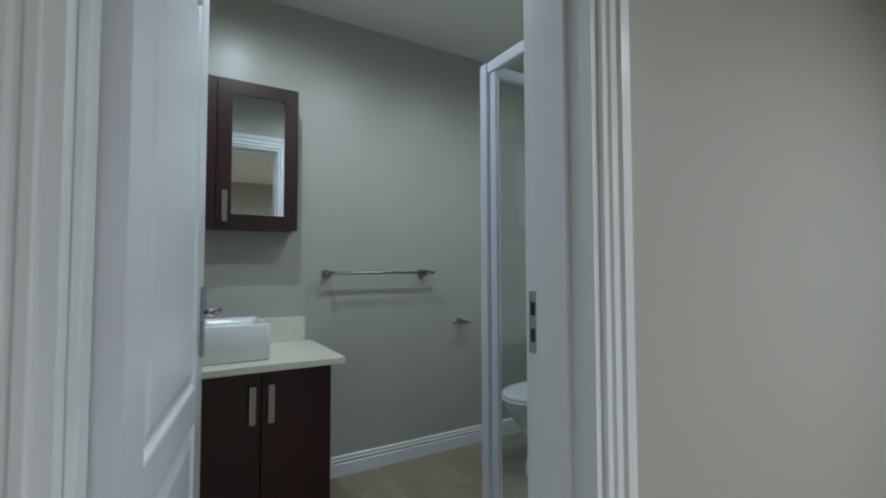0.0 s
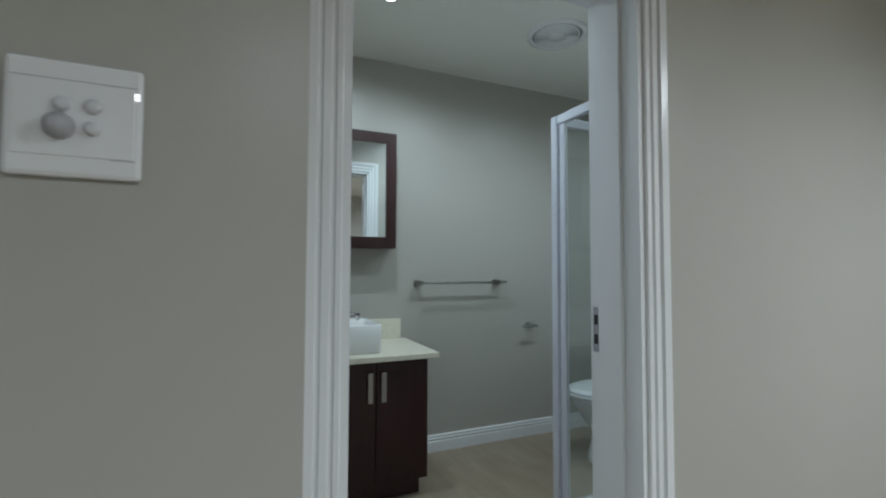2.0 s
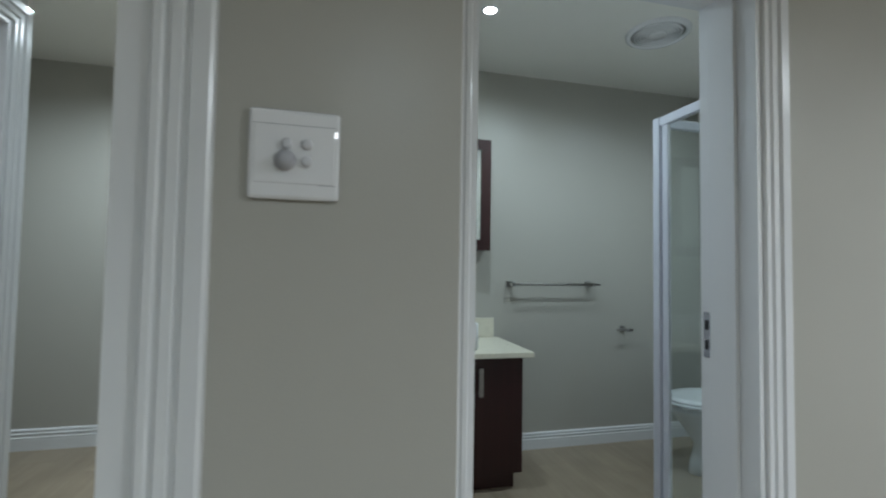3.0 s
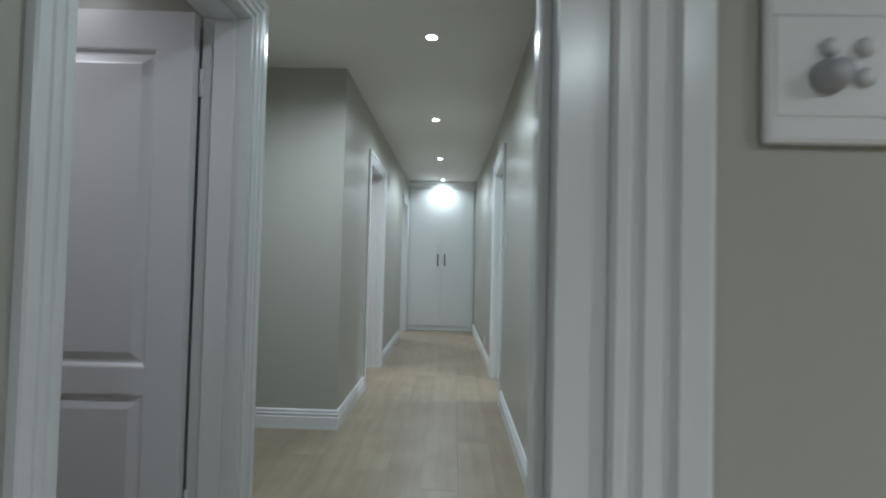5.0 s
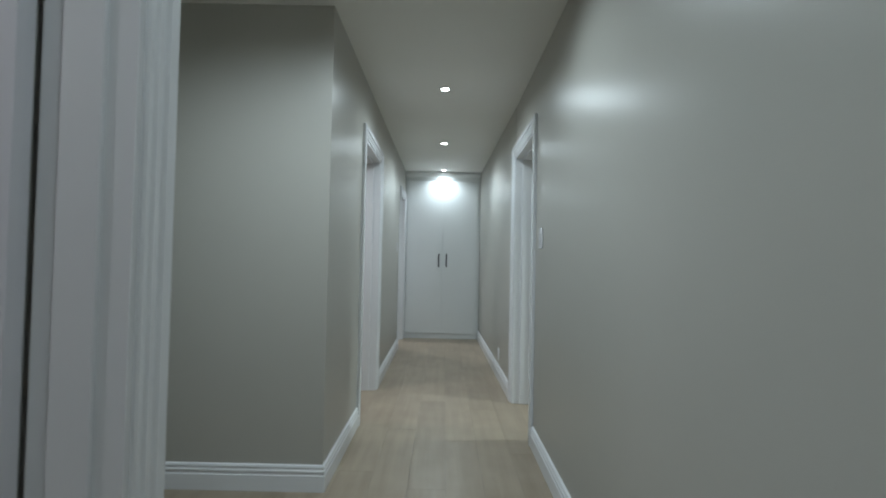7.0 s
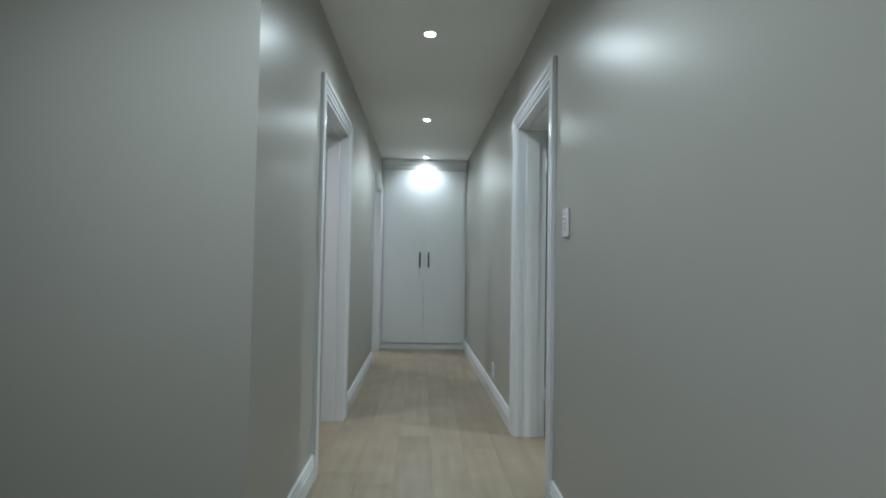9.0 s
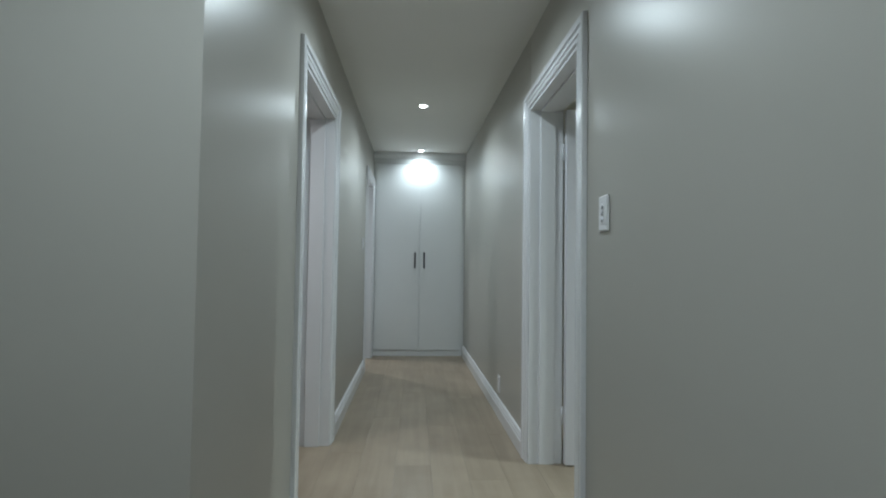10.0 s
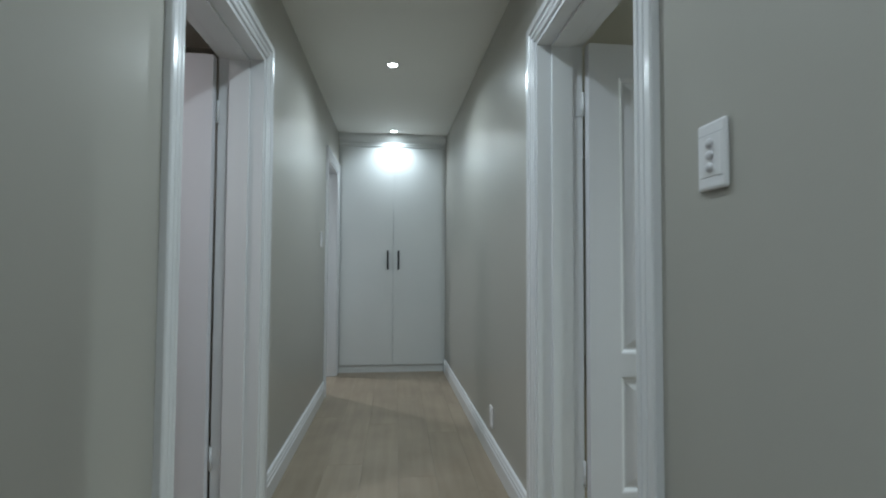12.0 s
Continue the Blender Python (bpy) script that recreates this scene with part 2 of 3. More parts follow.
def door_set(name, m, width, wall, hinge, angle, label, near_casing=True, far_casing=True, handle=True, leaf_on=True, t=0.022):
    """Door in a wall whose face is y = 0 (seen from -y), opening x 0..width, through to y = wall.
    The leaf hangs on the far face at x = 0 (hinge -1) or x = width (hinge 1) and swings on to +y by angle."""
    d = empty(name, m, label, "door", "structure")
    part("jamb", boxed(((0, -0.004, 0), (t, wall + 0.004, DOOR_H))), GLOSS, d)
    part("jamb", boxed(((width - t, -0.004, 0), (width, wall + 0.004, DOOR_H))), GLOSS, d)
    part("head", boxed(((t, -0.004, DOOR_H - t), (width - t, wall + 0.004, DOOR_H))), GLOSS, d)
    s0, s1 = wall * 0.30, wall - 0.042
    part("door_stop", boxed(((t, s0, 0), (t + 0.012, s1, DOOR_H - t)), bevel=0.002), GLOSS, d)
    part("door_stop", boxed(((width - t - 0.012, s0, 0), (width - t, s1, DOOR_H - t)), bevel=0.002), GLOSS, d)
    part("door_stop", boxed(((t + 0.012, s0, DOOR_H - t - 0.012), (width - t - 0.012, s1, DOOR_H - t)), bevel=0.002), GLOSS, d)
    for on, y, turn in ((near_casing, 0, 0), (far_casing, wall, 180)):
        if on:
            c = part("architrave", casing_mesh(width - 0.01, DOOR_H - 0.005), GLOSS, d)
            c.matrix_basis = pose(width / 2, y, 0, 0, 0, turn)
    # strike plate on the lock side
    sx = t if hinge > 0 else width - t
    sg = 1 if hinge > 0 else -1
    sp = part("strike_plate", boxed(((sx, wall - 0.034, 0.90), (sx + sg * 0.003, wall - 0.008, 1.04)), bevel=0.001), HANDLE, d, "chrome strike plate")
    part("strike_slot", boxed(((sx + sg * 0.003, wall - 0.028, 0.985), (sx + sg * 0.004, wall - 0.014, 1.015))), DARK, sp)
    part("strike_slot", boxed(((sx + sg * 0.003, wall - 0.028, 0.925), (sx + sg * 0.004, wall - 0.014, 0.955))), DARK, sp)
    if leaf_on:
        w = width - 2 * t - 0.008
        hx = t + 0.004 if hinge < 0 else width - t - 0.004
        bm = leaf_mesh(w, DOOR_H - t - 0.012)
        if hinge > 0:
            bmesh.ops.scale(bm, vec=(-1, 1, 1), verts=bm.verts)
        bmesh.ops.translate(bm, vec=(-hinge * 0.011, -0.04, 0), verts=bm.verts)
        lf = part("leaf", bm, LEAF, d, "white moulded two-panel leaf")
        lf.matrix_basis = pose(hx, wall + 0.002, 0.008, 0, 0, -angle * hinge)
        if handle:
            for y, out in ((-0.04, -1), (0, 1)):
                lever_handle(lf, -hinge * (w - 0.030), 0.955, y, out, hinge)
        for z in (0.22, 1.72):
            bm = bmesh.new()
            rod(bm, (hx, wall + 0.004, z), (hx, wall + 0.004, z + 0.1), 0.0055)
            box(bm, (hx - hinge * -0.003, wall - 0.03, z), (hx - hinge * -0.0045, wall + 0.003, z + 0.1))
            part("hinge", bm, GLOSS, d, "white painted butt hinge")
    return d


# ---- setting: floor, ceiling, walls ----
RX, LX, STEP, HX = 0.55, -0.617, 3.60, -0.612      # corridor sides, its start, hall's left side
BX0, BX1, BY0, BY1 = 0.735, 3.15, 1.42, 2.99       # bathroom inside
NEAR, RECESS = 0.94, 1.228                         # bedroom wall faces
END = 8.0
WEST, EAST, SOUTH, NORTH = -3.0, 3.6, -2.6, 8.7

sub = thing("floor", boxed(((WEST, SOUTH, -0.15), (EAST, NORTH, -0.012))), GAP, "limed oak laminate plank floor", "floor", "structure")
thing("ceiling", boxed(((WEST, SOUTH, CEIL), (EAST, NORTH, CEIL + 0.15))), CEILING, "flat white painted ceiling", "ceiling", "structure")


def wall(name, *pairs, label="greige painted plaster wall"):
    return thing(name, boxed(*[((a[0], a[1], a[2] if len(a) > 2 else 0), (b[0], b[1], b[2] if len(b) > 2 else CEIL)) for a, b in pairs]), PAINT, label, "wall", "structure")


R0, R1 = 4.28, 5.08      # right corridor door
L0, L1 = 4.56, 5.36      # left corridor door
K0, K1 = 7.25, 7.90      # left door by the cupboard
H0, H1 = 1.375, 2.165     # hall door on the left
G0, G1 = -0.55, 0.28     # bedroom doorway
B0, B1 = 0.835, 1.695      # bathroom doorway
D = DOOR_H
wall("wall_corridor_right", ((RX, NEAR), (BX0, R0)), ((RX, R0, D), (BX0, R1)), label="greige painted plaster wall with a doorway")
END_X = 0.492            # the far stretch leans in a little
bm = bmesh.new()
loft(bm, [[(RX - 0.002, R1, z), (BX0, R1, z), (BX0, NORTH, z), (END_X - 0.011, NORTH, z)] for z in (0, CEIL)])
for f in bm.faces:
    f.smooth = False
thing("wall_corridor_right_far", bm, PAINT, "greige painted plaster wall leading to the cupboard", "wall", "structure")
LT = 0.185
wall("wall_corridor_left", ((LX - LT, STEP), (LX, L0)), ((LX - LT, L0, D), (LX, L1)), ((LX - LT, L1), (LX, K0)), ((LX - LT, K0, D), (LX, K1)), ((LX - LT, K1), (LX, NORTH)))
wall("wall_step", ((WEST, STEP), (LX - LT, STEP + 0.15)))
HT = 0.17
wall("wall_hall_left", ((HX - HT, NEAR + 0.10), (HX, H0)), ((HX - HT, H0, D), (HX, H1)), ((HX - HT, H1), (HX, H1 + 0.085)))
wall("wall_bedroom", ((WEST, NEAR), (G0, NEAR + 0.10)), ((G0, NEAR, D), (G1, NEAR + 0.10)), ((G1, NEAR), (RX, NEAR + 0.10)))
wall("wall_bathroom_front", ((BX0, RECESS), (B0, BY0)), ((B0, RECESS, D), (B1, BY0)), ((B1, RECESS), (EAST, BY0)))
wall("wall_bathroom_back", ((BX0, BY1), (EAST, BY1 + 0.12)))
wall("wall_bathroom_right", ((BX1, BY0), (BX1 + 0.12, BY1)))
wall("wall_passage_front", ((WEST, H1 + 0.001), (HX - HT, H1 + 0.085)))
wall("wall_west", ((WEST - 0.15, SOUTH), (WEST, NORTH)))
wall("wall_east", ((EAST, SOUTH), (EAST + 0.15, NORTH)))
wall("wall_south", ((WEST - 0.15, SOUTH - 0.15), (EAST + 0.15, SOUTH)))
wall("wall_north", ((WEST - 0.15, NORTH), (EAST + 0.15, NORTH + 0.15)))
wall("wall_room_divider", ((WEST, 6.2), (LX - LT, 6.32)))

# ---- doors ----
door_set("door_1", pose(B0, RECESS, 0), B1 - B0, BY0 - RECESS, -1, 79.5, "white panelled bathroom door standing open")
door_set("door_2", pose(RX, R1, 0, 0, 0, -90), R1 - R0, BX0 - RX, -1, 89, "white panelled door standing open into a lit room")
door_set("door_3", pose(LX, L0, 0, 0, 0, 90), L1 - L0, LT, 1, 89, "white panelled door standing open into a dim room")
door_set("door_4", pose(HX, H0, 0, 0, 0, 90), H1 - H0, HT, 1, 88, "white panelled hall door standing open", far_casing=False)
door_set("door_5", pose(LX, K0, 0, 0, 0, 90), K1 - K0, LT, -1, 92, "white door frame beside the built-in cupboard")
door_set("door_6", pose(G0, NEAR, 0), G1 - G0, 0.10, -1, 0, "white bedroom door frame with a chrome strike plate", leaf_on=False, t=0.05)

# ---- skirting ----
C = 0.085 - 0.005
baseboard((RX, NEAR + 0.10), (RX, R0 - C), (-1, 0))
baseboard((RX - 0.003, R1 + C), (END_X, END), (-1, -0.0))
baseboard((LX, STEP), (LX, L0 - C), (1, 0), cut_a=1)
baseboard((LX, L1 + C), (LX, K0 - C), (1, 0))
baseboard((WEST, STEP), (LX, STEP), (0, -1), cut_b=1)
baseboard((G1 + C + 0.01, NEAR), (BX0, NEAR), (0, -1))
baseboard((B1 + C, RECESS), (EAST, RECESS), (0, -1))
baseboard((BX0 + 0.82, BY1), (BX1, BY1), (0, -1), cut_b=-1, tall=0.8)
baseboard((BX1, BY0), (BX1, BY1), (-1, 0), cut_b=-1, tall=0.8)

# ---- corridor: cupboard, lamps, switches ----
cup = empty("built_in_cupboard", pose(0, END, 0), "tall white built-in cupboard with two flush doors", "cupboard")
part("body", boxed(((LX, 0.022, 0.0), (END_X - 0.012, 0.60, 2.345))), MELAMINE, cup)
part("plinth", boxed(((LX + 0.004, 0.018, 0.0), (END_X - 0.004, 0.022, 0.066))), MELAMINE, cup)
for a, b in ((LX + 0.002, -0.592), (0.462, END_X - 0.002)):
    part("filler", boxed(((a, 0.013, 0.076), (b, 0.022, 2.33))), MELAMINE, cup)
MID = -0.052
for a, b, s in ((-0.589, MID - 0.0045, 1), (MID + 0.0045, 0.459, -1)):
    dr = part("cupboard_door", boxed(((a, 0.0, 0.078), (b, 0.02, 2.325)), bevel=0.0015), MELAMINE, cup)
    hx = MID - s * 0.055
    bm = boxed(((hx - 0.010, -0.034, 1.055), (hx + 0.010, -0.024, 1.25)), bevel=0.002)
    box(bm, (hx - 0.005, -0.026, 1.085), (hx + 0.005, 0.0, 1.097))
    box(bm, (hx - 0.005, -0.026, 1.218), (hx + 0.005, 0.0, 1.23))
    part("handle", bm, DARK, dr, "dark bar handle")
bm = bmesh.new()
prof = [(0.02, 2.33), (-0.012, 2.33), (-0.012, 2.347), (-0.022, 2.353), (-0.022, 2.370), (-0.038, 2.390), (-0.062, 2.407), (-0.068, 2.423), (-0.068, CEIL - 0.0015), (0.02, CEIL - 0.0015)]
loft(bm, [[(x, y, z) for y, z in prof] for x in (LX + 0.003, END_X - 0.003)])
for f in bm.faces:
    f.smooth = False
part("cornice", bm, MELAMINE, cup, "white stepped cornice")


def downlight(x, y):
    d = empty("downlight", pose(x, y, CEIL), "small round recessed downlight glowing white", "downlight", group="ceiling downlights")
    bm = bmesh.new()
    lathe(bm, [(0.030, -0.001), (0.030, -0.004), (0.034, -0.007), (0.042, -0.005), (0.043, 0.0)], caps=False)
    part("trim_ring", bm, PLASTIC, d)
    bm = bmesh.new()
    lathe(bm, [(0.0302, -0.0015), (0.028, -0.0035), (0.012, -0.0045)], caps=True)
    part("lens", bm, LED, d, "glowing white lens")


# The added, unseen bedroom lamps get the same fitting
for x, y, *_ in DOWNLIGHTS:
    downlight(x, y)


def switch_plate(m, w, h, buttons, label, dimmer=None, lit=None):
    """A wall plate in the plane y = 0, proud towards -y."""
    s = empty("light_switch", m, label, "switch")
    part("plate", boxed(((-w / 2, -0.0095, -h / 2), (w / 2, 0, h / 2)), bevel=0.0055), PLASTIC, s)
    part("insert", boxed(((-w / 2 + 0.008, -0.0105, -h / 2 + 0.024), (w / 2 - 0.008, -0.006, h / 2 - 0.024)), bevel=0.001), PLASTIC, s)
    part("seam", boxed(((-w / 2 + 0.006, -0.0099, h / 2 - 0.0238), (w / 2 - 0.006, -0.009, h / 2 - 0.0228))), KNOB, s, "thin grey seam")
    part("seam", boxed(((w / 2 - 0.008 - w * 0.18, -0.0099, -h / 2 + 0.0226), (w / 2 - 0.006, -0.009, -h / 2 + 0.0236))), KNOB, s, "thin grey seam")
    for x, z in buttons:
        bm = bmesh.new()
        lathe(bm, [(0.0085, 0), (0.0085, 0.003), (0.0065, 0.0055), (0.002, 0.006)], pose(x, -0.0105, z, 90), 20)
        part("button", bm, BUTTON, s)
    if dimmer:
        bm = bmesh.new()
        lathe(bm, [(0.0155, 0), (0.0155, 0.004), (0.0125, 0.007), (0.011, 0.016), (0.003, 0.0175)], pose(dimmer[0], -0.0105, dimmer[1], 90), 24)
        part("dimmer_knob", bm, KNOB, s, "grey turning knob")
    # Reflection on the plate, built as two small glowing squares
    if lit:
        for z in (lit[1] + 0.0028, lit[1] - 0.0022):
            part("glint", boxed(((lit[0] - 0.0022, -0.0106, z - 0.0014), (lit[0] + 0.0022, -0.0075, z + 0.0014))), GLINT, s, "small glowing squares in place of a reflection")
    return s


switch_plate(pose(0.473, NEAR, 1.330), 0.132, 0.136, [(-0.012, 0.016), (0.017, 0.016), (0.017, -0.010)], "square white switch plate with a dimmer knob", (-0.014, -0.010), (0.060, 0.034))
switch_plate(pose(RX, 1.715, 1.335, 0, 0, -90), 0.072, 0.125, [(0, 0)], "upright white single light switch plate")
switch_plate(pose(RX, 4.03, 1.305, 0, 0, -90), 0.075, 0.125, [(0, 0.022), (0, 0), (0, -0.022)], "upright white three-button light switch plate")
sock = empty("wall_socket", pose(RX - 0.0155, 5.87, 0.235, 0, 0, -90), "small upright white wall socket above the skirting", "socket")
part("plate", boxed(((-0.036, -0.009, -0.06), (0.036, 0, 0.06)), bevel=0.004), PLASTIC, sock)
part("insert", boxed(((-0.024, -0.011, -0.04), (0.024, -0.006, 0.04)), bevel=0.001), PLASTIC, sock)
switch_plate(pose(LX, 6.95, 1.3, 0, 0, 90), 0.072, 0.12, [(0, 0)], "upright white single light switch plate")

# ---- bathroom ----
VX, VF, VT = 1.545, 2.49, 0.70
van = empty("vanity_cabinet", pose(0, 0, 0), "dark mahogany vanity cabinet with flat doors", "vanity")
part("body", boxed(((BX0 + 0.003, VF + 0.02, 0.09), (VX, BY1 - 0.003, VT - 0.001)), bevel=0.001), MAHOGANY, van)
part("plinth", boxed(((BX0 + 0.003, VF + 0.05, 0), (VX - 0.03, BY1 - 0.003, 0.089))), MAHOGANY, van)
for a, b, hx in ((BX0 + 0.006, 0.993, 0.95), (0.997, 1.268, 1.236), (1.272, VX - 0.002, 1.304)):
    dr = part("cabinet_door", boxed(((a, VF, 0.092), (b, VF + 0.019, VT - 0.004)), bevel=0.0015), MAHOGANY, van)
    part("handle", boxed(((hx - 0.012, VF - 0.022, 0.50), (hx + 0.012, VF - 0.016, 0.645)), ((hx - 0.010, VF - 0.018, 0.515), (hx + 0.010, VF, 0.525)),
                         ((hx - 0.010, VF - 0.018, 0.62), (hx + 0.010, VF, 0.63)), bevel=0.001), STEEL, dr, "flat satin steel bar handle")
top = empty("stone_worktop", pose(0, 0, 0), "cream stone vanity top with an upstand", "worktop")
part("slab", boxed(((BX0 + 0.003, VF - 0.045, VT), (VX + 0.045, BY1 - 0.003, VT + 0.028)), bevel=0.003), STONE, top)
part("upstand", boxed(((BX0 + 0.003, BY1 - 0.02, VT + 0.0285), (VX + 0.01, BY1 - 0.002, VT + 0.15)), bevel=0.002), STONE, top)

SL = VT + 0.0285


def round_rect(x0, x1, y0, y1, r, z, n=6):
    pts = []
    for cx, cy, a in ((x1 - r, y1 - r, 0), (x0 + r, y1 - r, 90), (x0 + r, y0 + r, 180), (x1 - r, y0 + r, 270)):
        for i in range(n + 1):
            t = radians(a + 90 * i / n)
            pts.append((cx + r * math.cos(t), cy + r * math.sin(t), z))
    return pts


bx0, bx1, by0, by1 = 0.90, 1.31, 2.535, 2.90
bm = bmesh.new()
loft(bm, [round_rect(bx0 + 0.006, bx1 - 0.006, by0 + 0.006, by1 - 0.006, 0.014, SL), round_rect(bx0, bx1, by0, by1, 0.016, SL + 0.008), round_rect(bx0, bx1, by0, by1, 0.016, SL + 0.140),
          round_rect(bx0 + 0.004, bx1 - 0.004, by0 + 0.004, by1 - 0.004, 0.014, SL + 0.145), round_rect(bx0 + 0.016, bx1 - 0.016, by0 + 0.016, by1 - 0.09, 0.02, SL + 0.144),
          round_rect(bx0 + 0.022, bx1 - 0.022, by0 + 0.022, by1 - 0.10, 0.03, SL + 0.125), round_rect(bx0 + 0.05, bx1 - 0.05, by0 + 0.05, by1 - 0.13, 0.05, SL + 0.035)])
basin = thing("wash_basin", bm, CERAMIC, "square white ceramic counter-top wash basin", "basin")
tap = empty("basin_tap", pose(1.05, by1 - 0.05, SL + 0.1435, 0, 0, 38), "chrome mixer tap on the white basin", "tap")
bm = bmesh.new()
lathe(bm, [(0.024, 0), (0.024, 0.006), (0.020, 0.012), (0.019, 0.045), (0.017, 0.050)])
part("tap_body", bm, CHROME, tap)
bm = bmesh.new()
rod(bm, (0, 0, 0.028), (0, -0.105, 0.036), 0.011), rod(bm, (0, -0.102, 0.038), (0, -0.110, 0.020), 0.010)
part("spout", bm, CHROME, tap)
bm = bmesh.new()
rod(bm, (0, 0.0, 0.046), (0.0, -0.002, 0.054), 0.014), rod(bm, (0, -0.002, 0.050), (0.0, -0.065, 0.053), 0.006)
part("tap_lever", bm, CHROME, tap)

# mirror cabinet
cab = empty("mirror_cabinet", pose(0, 0, 0), "dark mahogany wall cabinet with mirrored doors", "cabinet")
CX0, CX1, CZ0, CZ1, CF = 0.745, 1.485, 1.275, 1.962, 2.862
part("body", boxed(((CX0, CF + 0.02, CZ0), (CX1, BY1 - 0.003, CZ1)), bevel=0.001), MAHOGANY, cab)
for a, b in ((CX0, 1.124), (1.128, CX1)):
    bm = bmesh.new()
    s = 0.062
    ring = [[(a, CZ0), (b, CZ0), (b, CZ1), (a, CZ1)], [(a + s, CZ0 + s + 0.004), (b - s, CZ0 + s + 0.004), (b - s, CZ1 - s), (a + s, CZ1 - s)]]
    f = [[bm.verts.new((x, y, z)) for x, z in r] for y in (CF, CF + 0.019) for r in ring]
    for k in range(4):
        j = (k + 1) % 4
        bm.faces.new((f[0][k], f[0][j], f[1][j], f[1][k])), bm.faces.new((f[2][k], f[2][j], f[3][j], f[3][k]))
        bm.faces.new((f[0][k], f[0][j], f[2][j], f[2][k])), bm.faces.new((f[1][k], f[1][j], f[3][j], f[3][k]))
    dr = part("cabinet_door", bm, MAHOGANY, cab)
    part("mirror", boxed(((a + s - 0.004, CF + 0.008, CZ0 + s), (b - s + 0.004, CF + 0.013, CZ1 - s + 0.004))), MIRROR, dr, "plain mirror panel")
    part("handle", boxed(((a + 0.022, CF - 0.022, CZ0 + 0.03), (a + 0.044, CF - 0.016, CZ0 + 0.17)), ((a + 0.024, CF - 0.018, CZ0 + 0.045), (a + 0.042, CF, CZ0 + 0.055)),
                         ((a + 0.024, CF - 0.018, CZ0 + 0.145), (a + 0.042, CF, CZ0 + 0.155)), bevel=0.001), STEEL, dr, "flat satin steel bar handle")

# towel rail and paper holder
rail = empty("towel_rail", pose(0, BY1, 1.068), "single chrome towel rail on the wall", "towel rail")
bm = bmesh.new()
rod(bm, (1.655, -0.075, 0), (2.285, -0.075, 0), 0.008)
part("bar", bm, STEEL, rail)
for x in (1.665, 2.235):
    bm = boxed(((x - 0.02, -0.010, -0.02), (x + 0.02, -0.001, 0.02)), ((x - 0.013, -0.088, -0.013), (x + 0.013, -0.010, 0.013)), bevel=0.002)
    part("bracket", bm, STEEL, rail)
hold = empty("toilet_roll_holder", pose(0, BY1, 0.765), "small empty steel toilet roll holder", "roll holder")
bm = bmesh.new()
rod(bm, (2.415, -0.075, 0), (2.535, -0.075, 0), 0.007)
part("bar", bm, STEEL, hold)
part("bracket", boxed(((2.485, -0.010, -0.018), (2.521, -0.001, 0.018)), ((2.492, -0.085, -0.01), (2.514, -0.010, 0.01)), bevel=0.002), STEEL, hold)

# shower enclosure
SX, SY, SH = 1.975, 1.975, 1.86
sh = empty("shower_enclosure", pose(0, 0, 0), "corner shower enclosure with white frame and clear glass", "shower")
part("tray", boxed(((SX - 0.012, BY0 + 0.003, 0), (BX1 - 0.003, SY + 0.012, 0.07)), bevel=0.008), CERAMIC, sh, "low white shower tray")
part("corner_post", boxed(((SX - 0.02, SY - 0.02, 0.07), (SX + 0.02, SY + 0.02, SH)), bevel=0.003), ALU, sh)
for z0, z1 in ((0.07, 0.105), (SH - 0.04, SH)):
    part("rail", boxed(((SX - 0.016, BY0 + 0.003, z0), (SX + 0.016, SY - 0.0205, z1)), bevel=0.003), ALU, sh)
    part("rail", boxed(((SX + 0.0205, SY - 0.016, z0), (BX1 - 0.003, SY + 0.016, z1)), bevel=0.003), ALU, sh)
part("stile", boxed(((SX - 0.010, SY - 0.062, 0.106), (SX + 0.010, SY - 0.030, SH - 0.041)), bevel=0.002), ALU, sh)
part("stile", boxed(((SX - 0.014, BY0 + 0.003, 0.106), (SX + 0.014, BY0 + 0.033, SH - 0.041)), bevel=0.002), ALU, sh)
part("stile", boxed(((SX + 0.030, SY - 0.010, 0.106), (SX + 0.055, SY + 0.010, SH - 0.041)), bevel=0.002), ALU, sh)
for a, b in (((SX - 0.003, BY0 + 0.034, 0.106), (SX + 0.003, SY - 0.063, SH - 0.041)), ((SX + 0.056, SY - 0.003, 0.106), (BX1 - 0.004, SY + 0.003, SH - 0.041))):
    g = part("glass_pane", boxed((a, b)), GLASS, sh, "clear glass")
    g.visible_shadow = False

# toilet
wc = empty("toilet", pose(BX1 - 0.003, 2.47, 0, 0, 0, 90), "white ceramic close-coupled toilet with closed lid", "toilet")


def oval(cx, cy, a, b, z, n=32, back=None):
    pts = []
    for i in range(n):
        t = 2 * math.pi * i / n
        x, y = cx + a * math.cos(t), cy + b * math.sin(t)
        pts.append((x, min(y, back) if back is not None else y, z))
    return pts


# local: y runs from the front (+) back to the wall at 0
bm = bmesh.new()
loft(bm, [oval(0, 0.34, 0.10, 0.22, 0.0), oval(0, 0.34, 0.09, 0.21, 0.06), oval(0, 0.33, 0.085, 0.19, 0.16), oval(0, 0.36, 0.13, 0.24, 0.27), oval(0, 0.40, 0.178, 0.27, 0.36), oval(0, 0.40, 0.185, 0.275, 0.395)])
part("bowl", bm, CERAMIC, wc)
bm = bmesh.new()
loft(bm, [oval(0, 0.41, 0.188, 0.272, 0.3955), oval(0, 0.41, 0.195, 0.28, 0.402), oval(0, 0.41, 0.195, 0.28, 0.412), oval(0, 0.41, 0.19, 0.275, 0.416)])
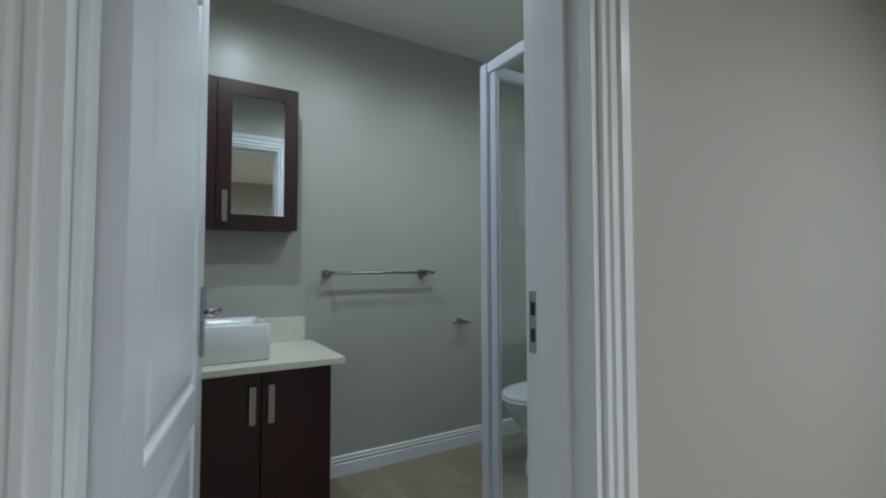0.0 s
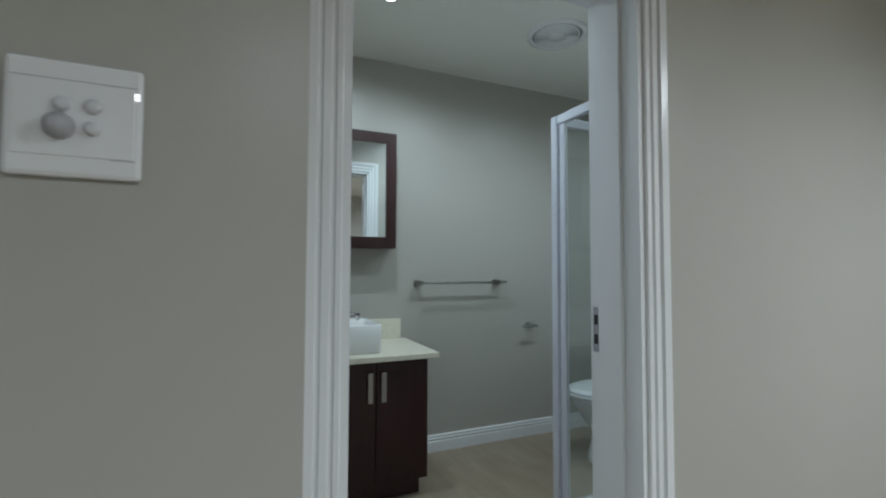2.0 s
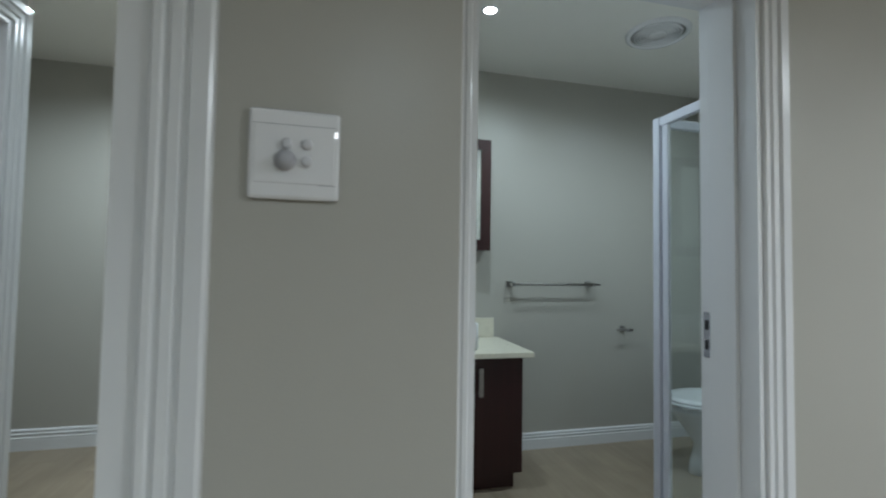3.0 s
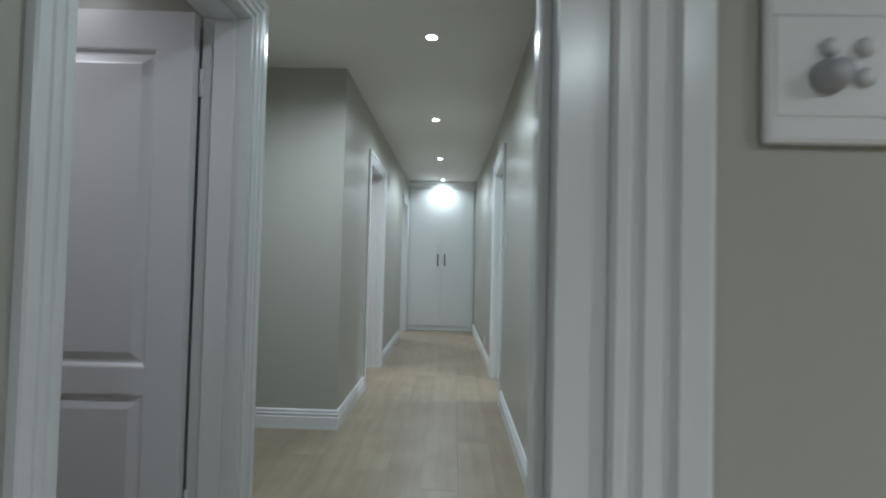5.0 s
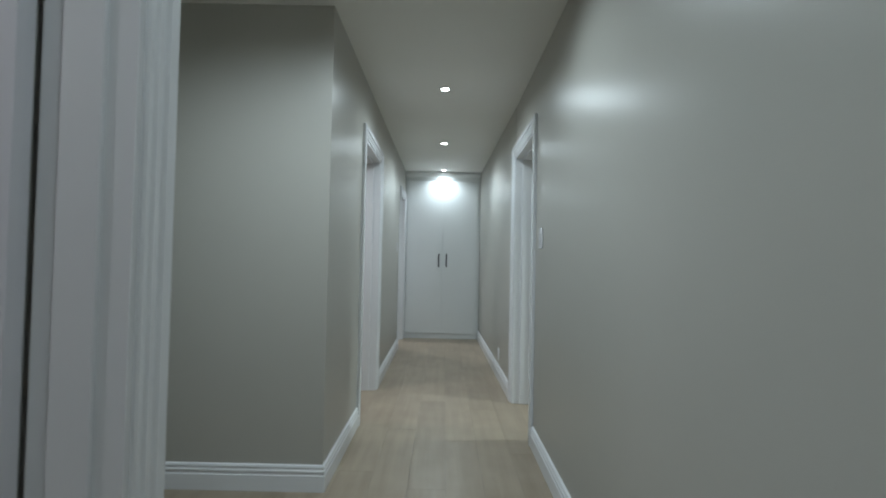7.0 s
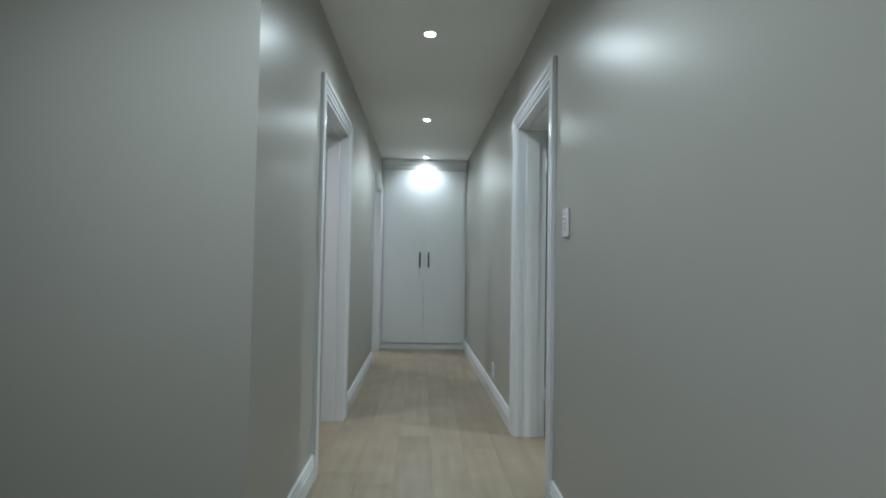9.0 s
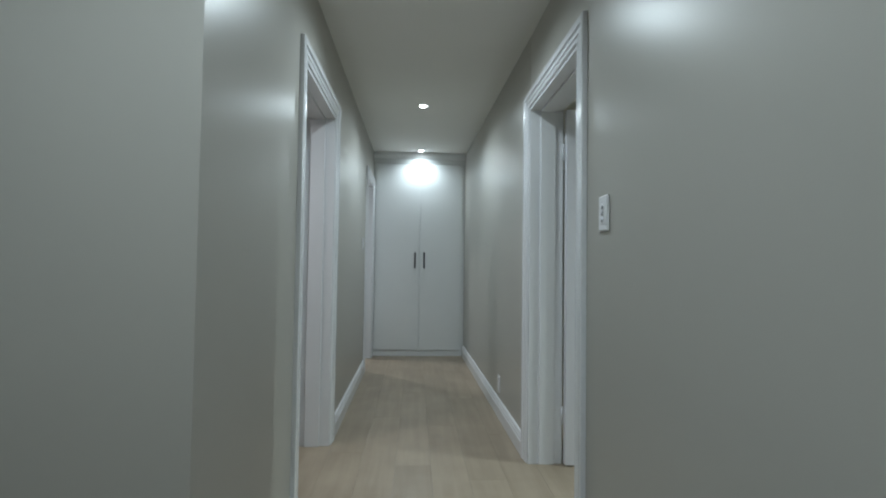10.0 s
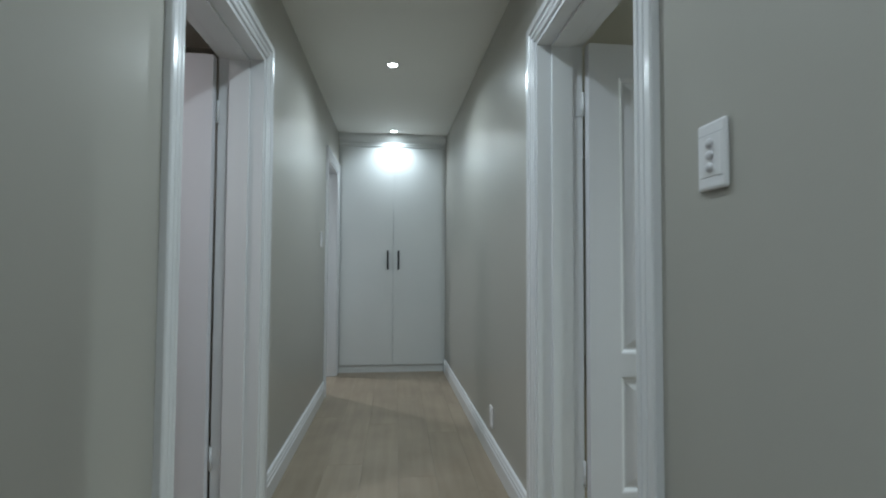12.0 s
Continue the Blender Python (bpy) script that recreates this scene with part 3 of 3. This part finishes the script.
part("seat", bm, PLASTIC, wc)
bm = bmesh.new()
loft(bm, [oval(0, 0.41, 0.188, 0.272, 0.4165), oval(0, 0.41, 0.192, 0.276, 0.422), oval(0, 0.41, 0.186, 0.27, 0.434), oval(0, 0.41, 0.15, 0.23, 0.440)])
part("lid", bm, PLASTIC, wc)
part("cistern", boxed(((-0.19, 0.0, 0.40), (0.19, 0.165, 0.77)), bevel=0.02), CERAMIC, wc)
part("cistern_lid", boxed(((-0.197, 0.0, 0.7705), (0.197, 0.172, 0.80)), bevel=0.008), CERAMIC, wc)

# extractor vent
vent = empty("extractor_vent", pose(2.215, 2.275, CEIL), "round white ceiling extractor grille", "vent")
bm = bmesh.new()
lathe(bm, [(0.165, 0), (0.163, -0.010), (0.150, -0.018), (0.138, -0.016), (0.134, -0.008)], caps=False)
part("rim", bm, PLASTIC, vent)
bm = bmesh.new()
lathe(bm, [(0.135, -0.003), (0.02, -0.0035)])
part("backing", bm, PLASTIC, vent)
for r in (0.122, 0.106, 0.090, 0.074, 0.058):
    bm = bmesh.new()
    lathe(bm, [(r, -0.004), (r, -0.014), (r - 0.008, -0.016), (r - 0.008, -0.004)], caps=False)
    part("grille_ring", bm, PLASTIC, vent)
bm = bmesh.new()
lathe(bm, [(0.046, -0.004), (0.046, -0.016), (0.040, -0.020), (0.008, -0.021)])
part("hub", bm, PLASTIC, vent)

# ---- floor planks ----
PW, PL = 0.196, 1.42
ZONES = [(WEST, EAST, SOUTH, NORTH)]
meshes = {}
for x0, x1, y0, y1 in ZONES:
    i0, i1 = math.floor(x0 / PW), math.ceil(x1 / PW)
    for i in range(i0, i1):
        off = (i * 0.437) % 1.0 * PL
        j0, j1 = math.floor((y0 - off) / PL), math.ceil((y1 - off) / PL)
        for j in range(j0, j1):
            a, b = max(x0, i * PW), min(x1, (i + 1) * PW)
            c, d = max(y0, off + j * PL), min(y1, off + (j + 1) * PL)
            if b - a < 0.002 or d - c < 0.002:
                continue
            key = (round(b - a, 3), round(d - c, 3))
            if key not in meshes:
                w, h = (b - a) / 2 - 0.0003, (d - c) / 2 - 0.0003
                meshes[key] = mesh_of("plank", boxed(((-w, -h, -0.012), (w, h, 0)), bevel=0.0005), OAK)
            p = new("plank", meshes[key])
            p.parent = sub
            p.location = ((a + b) / 2, (c + d) / 2, 0)
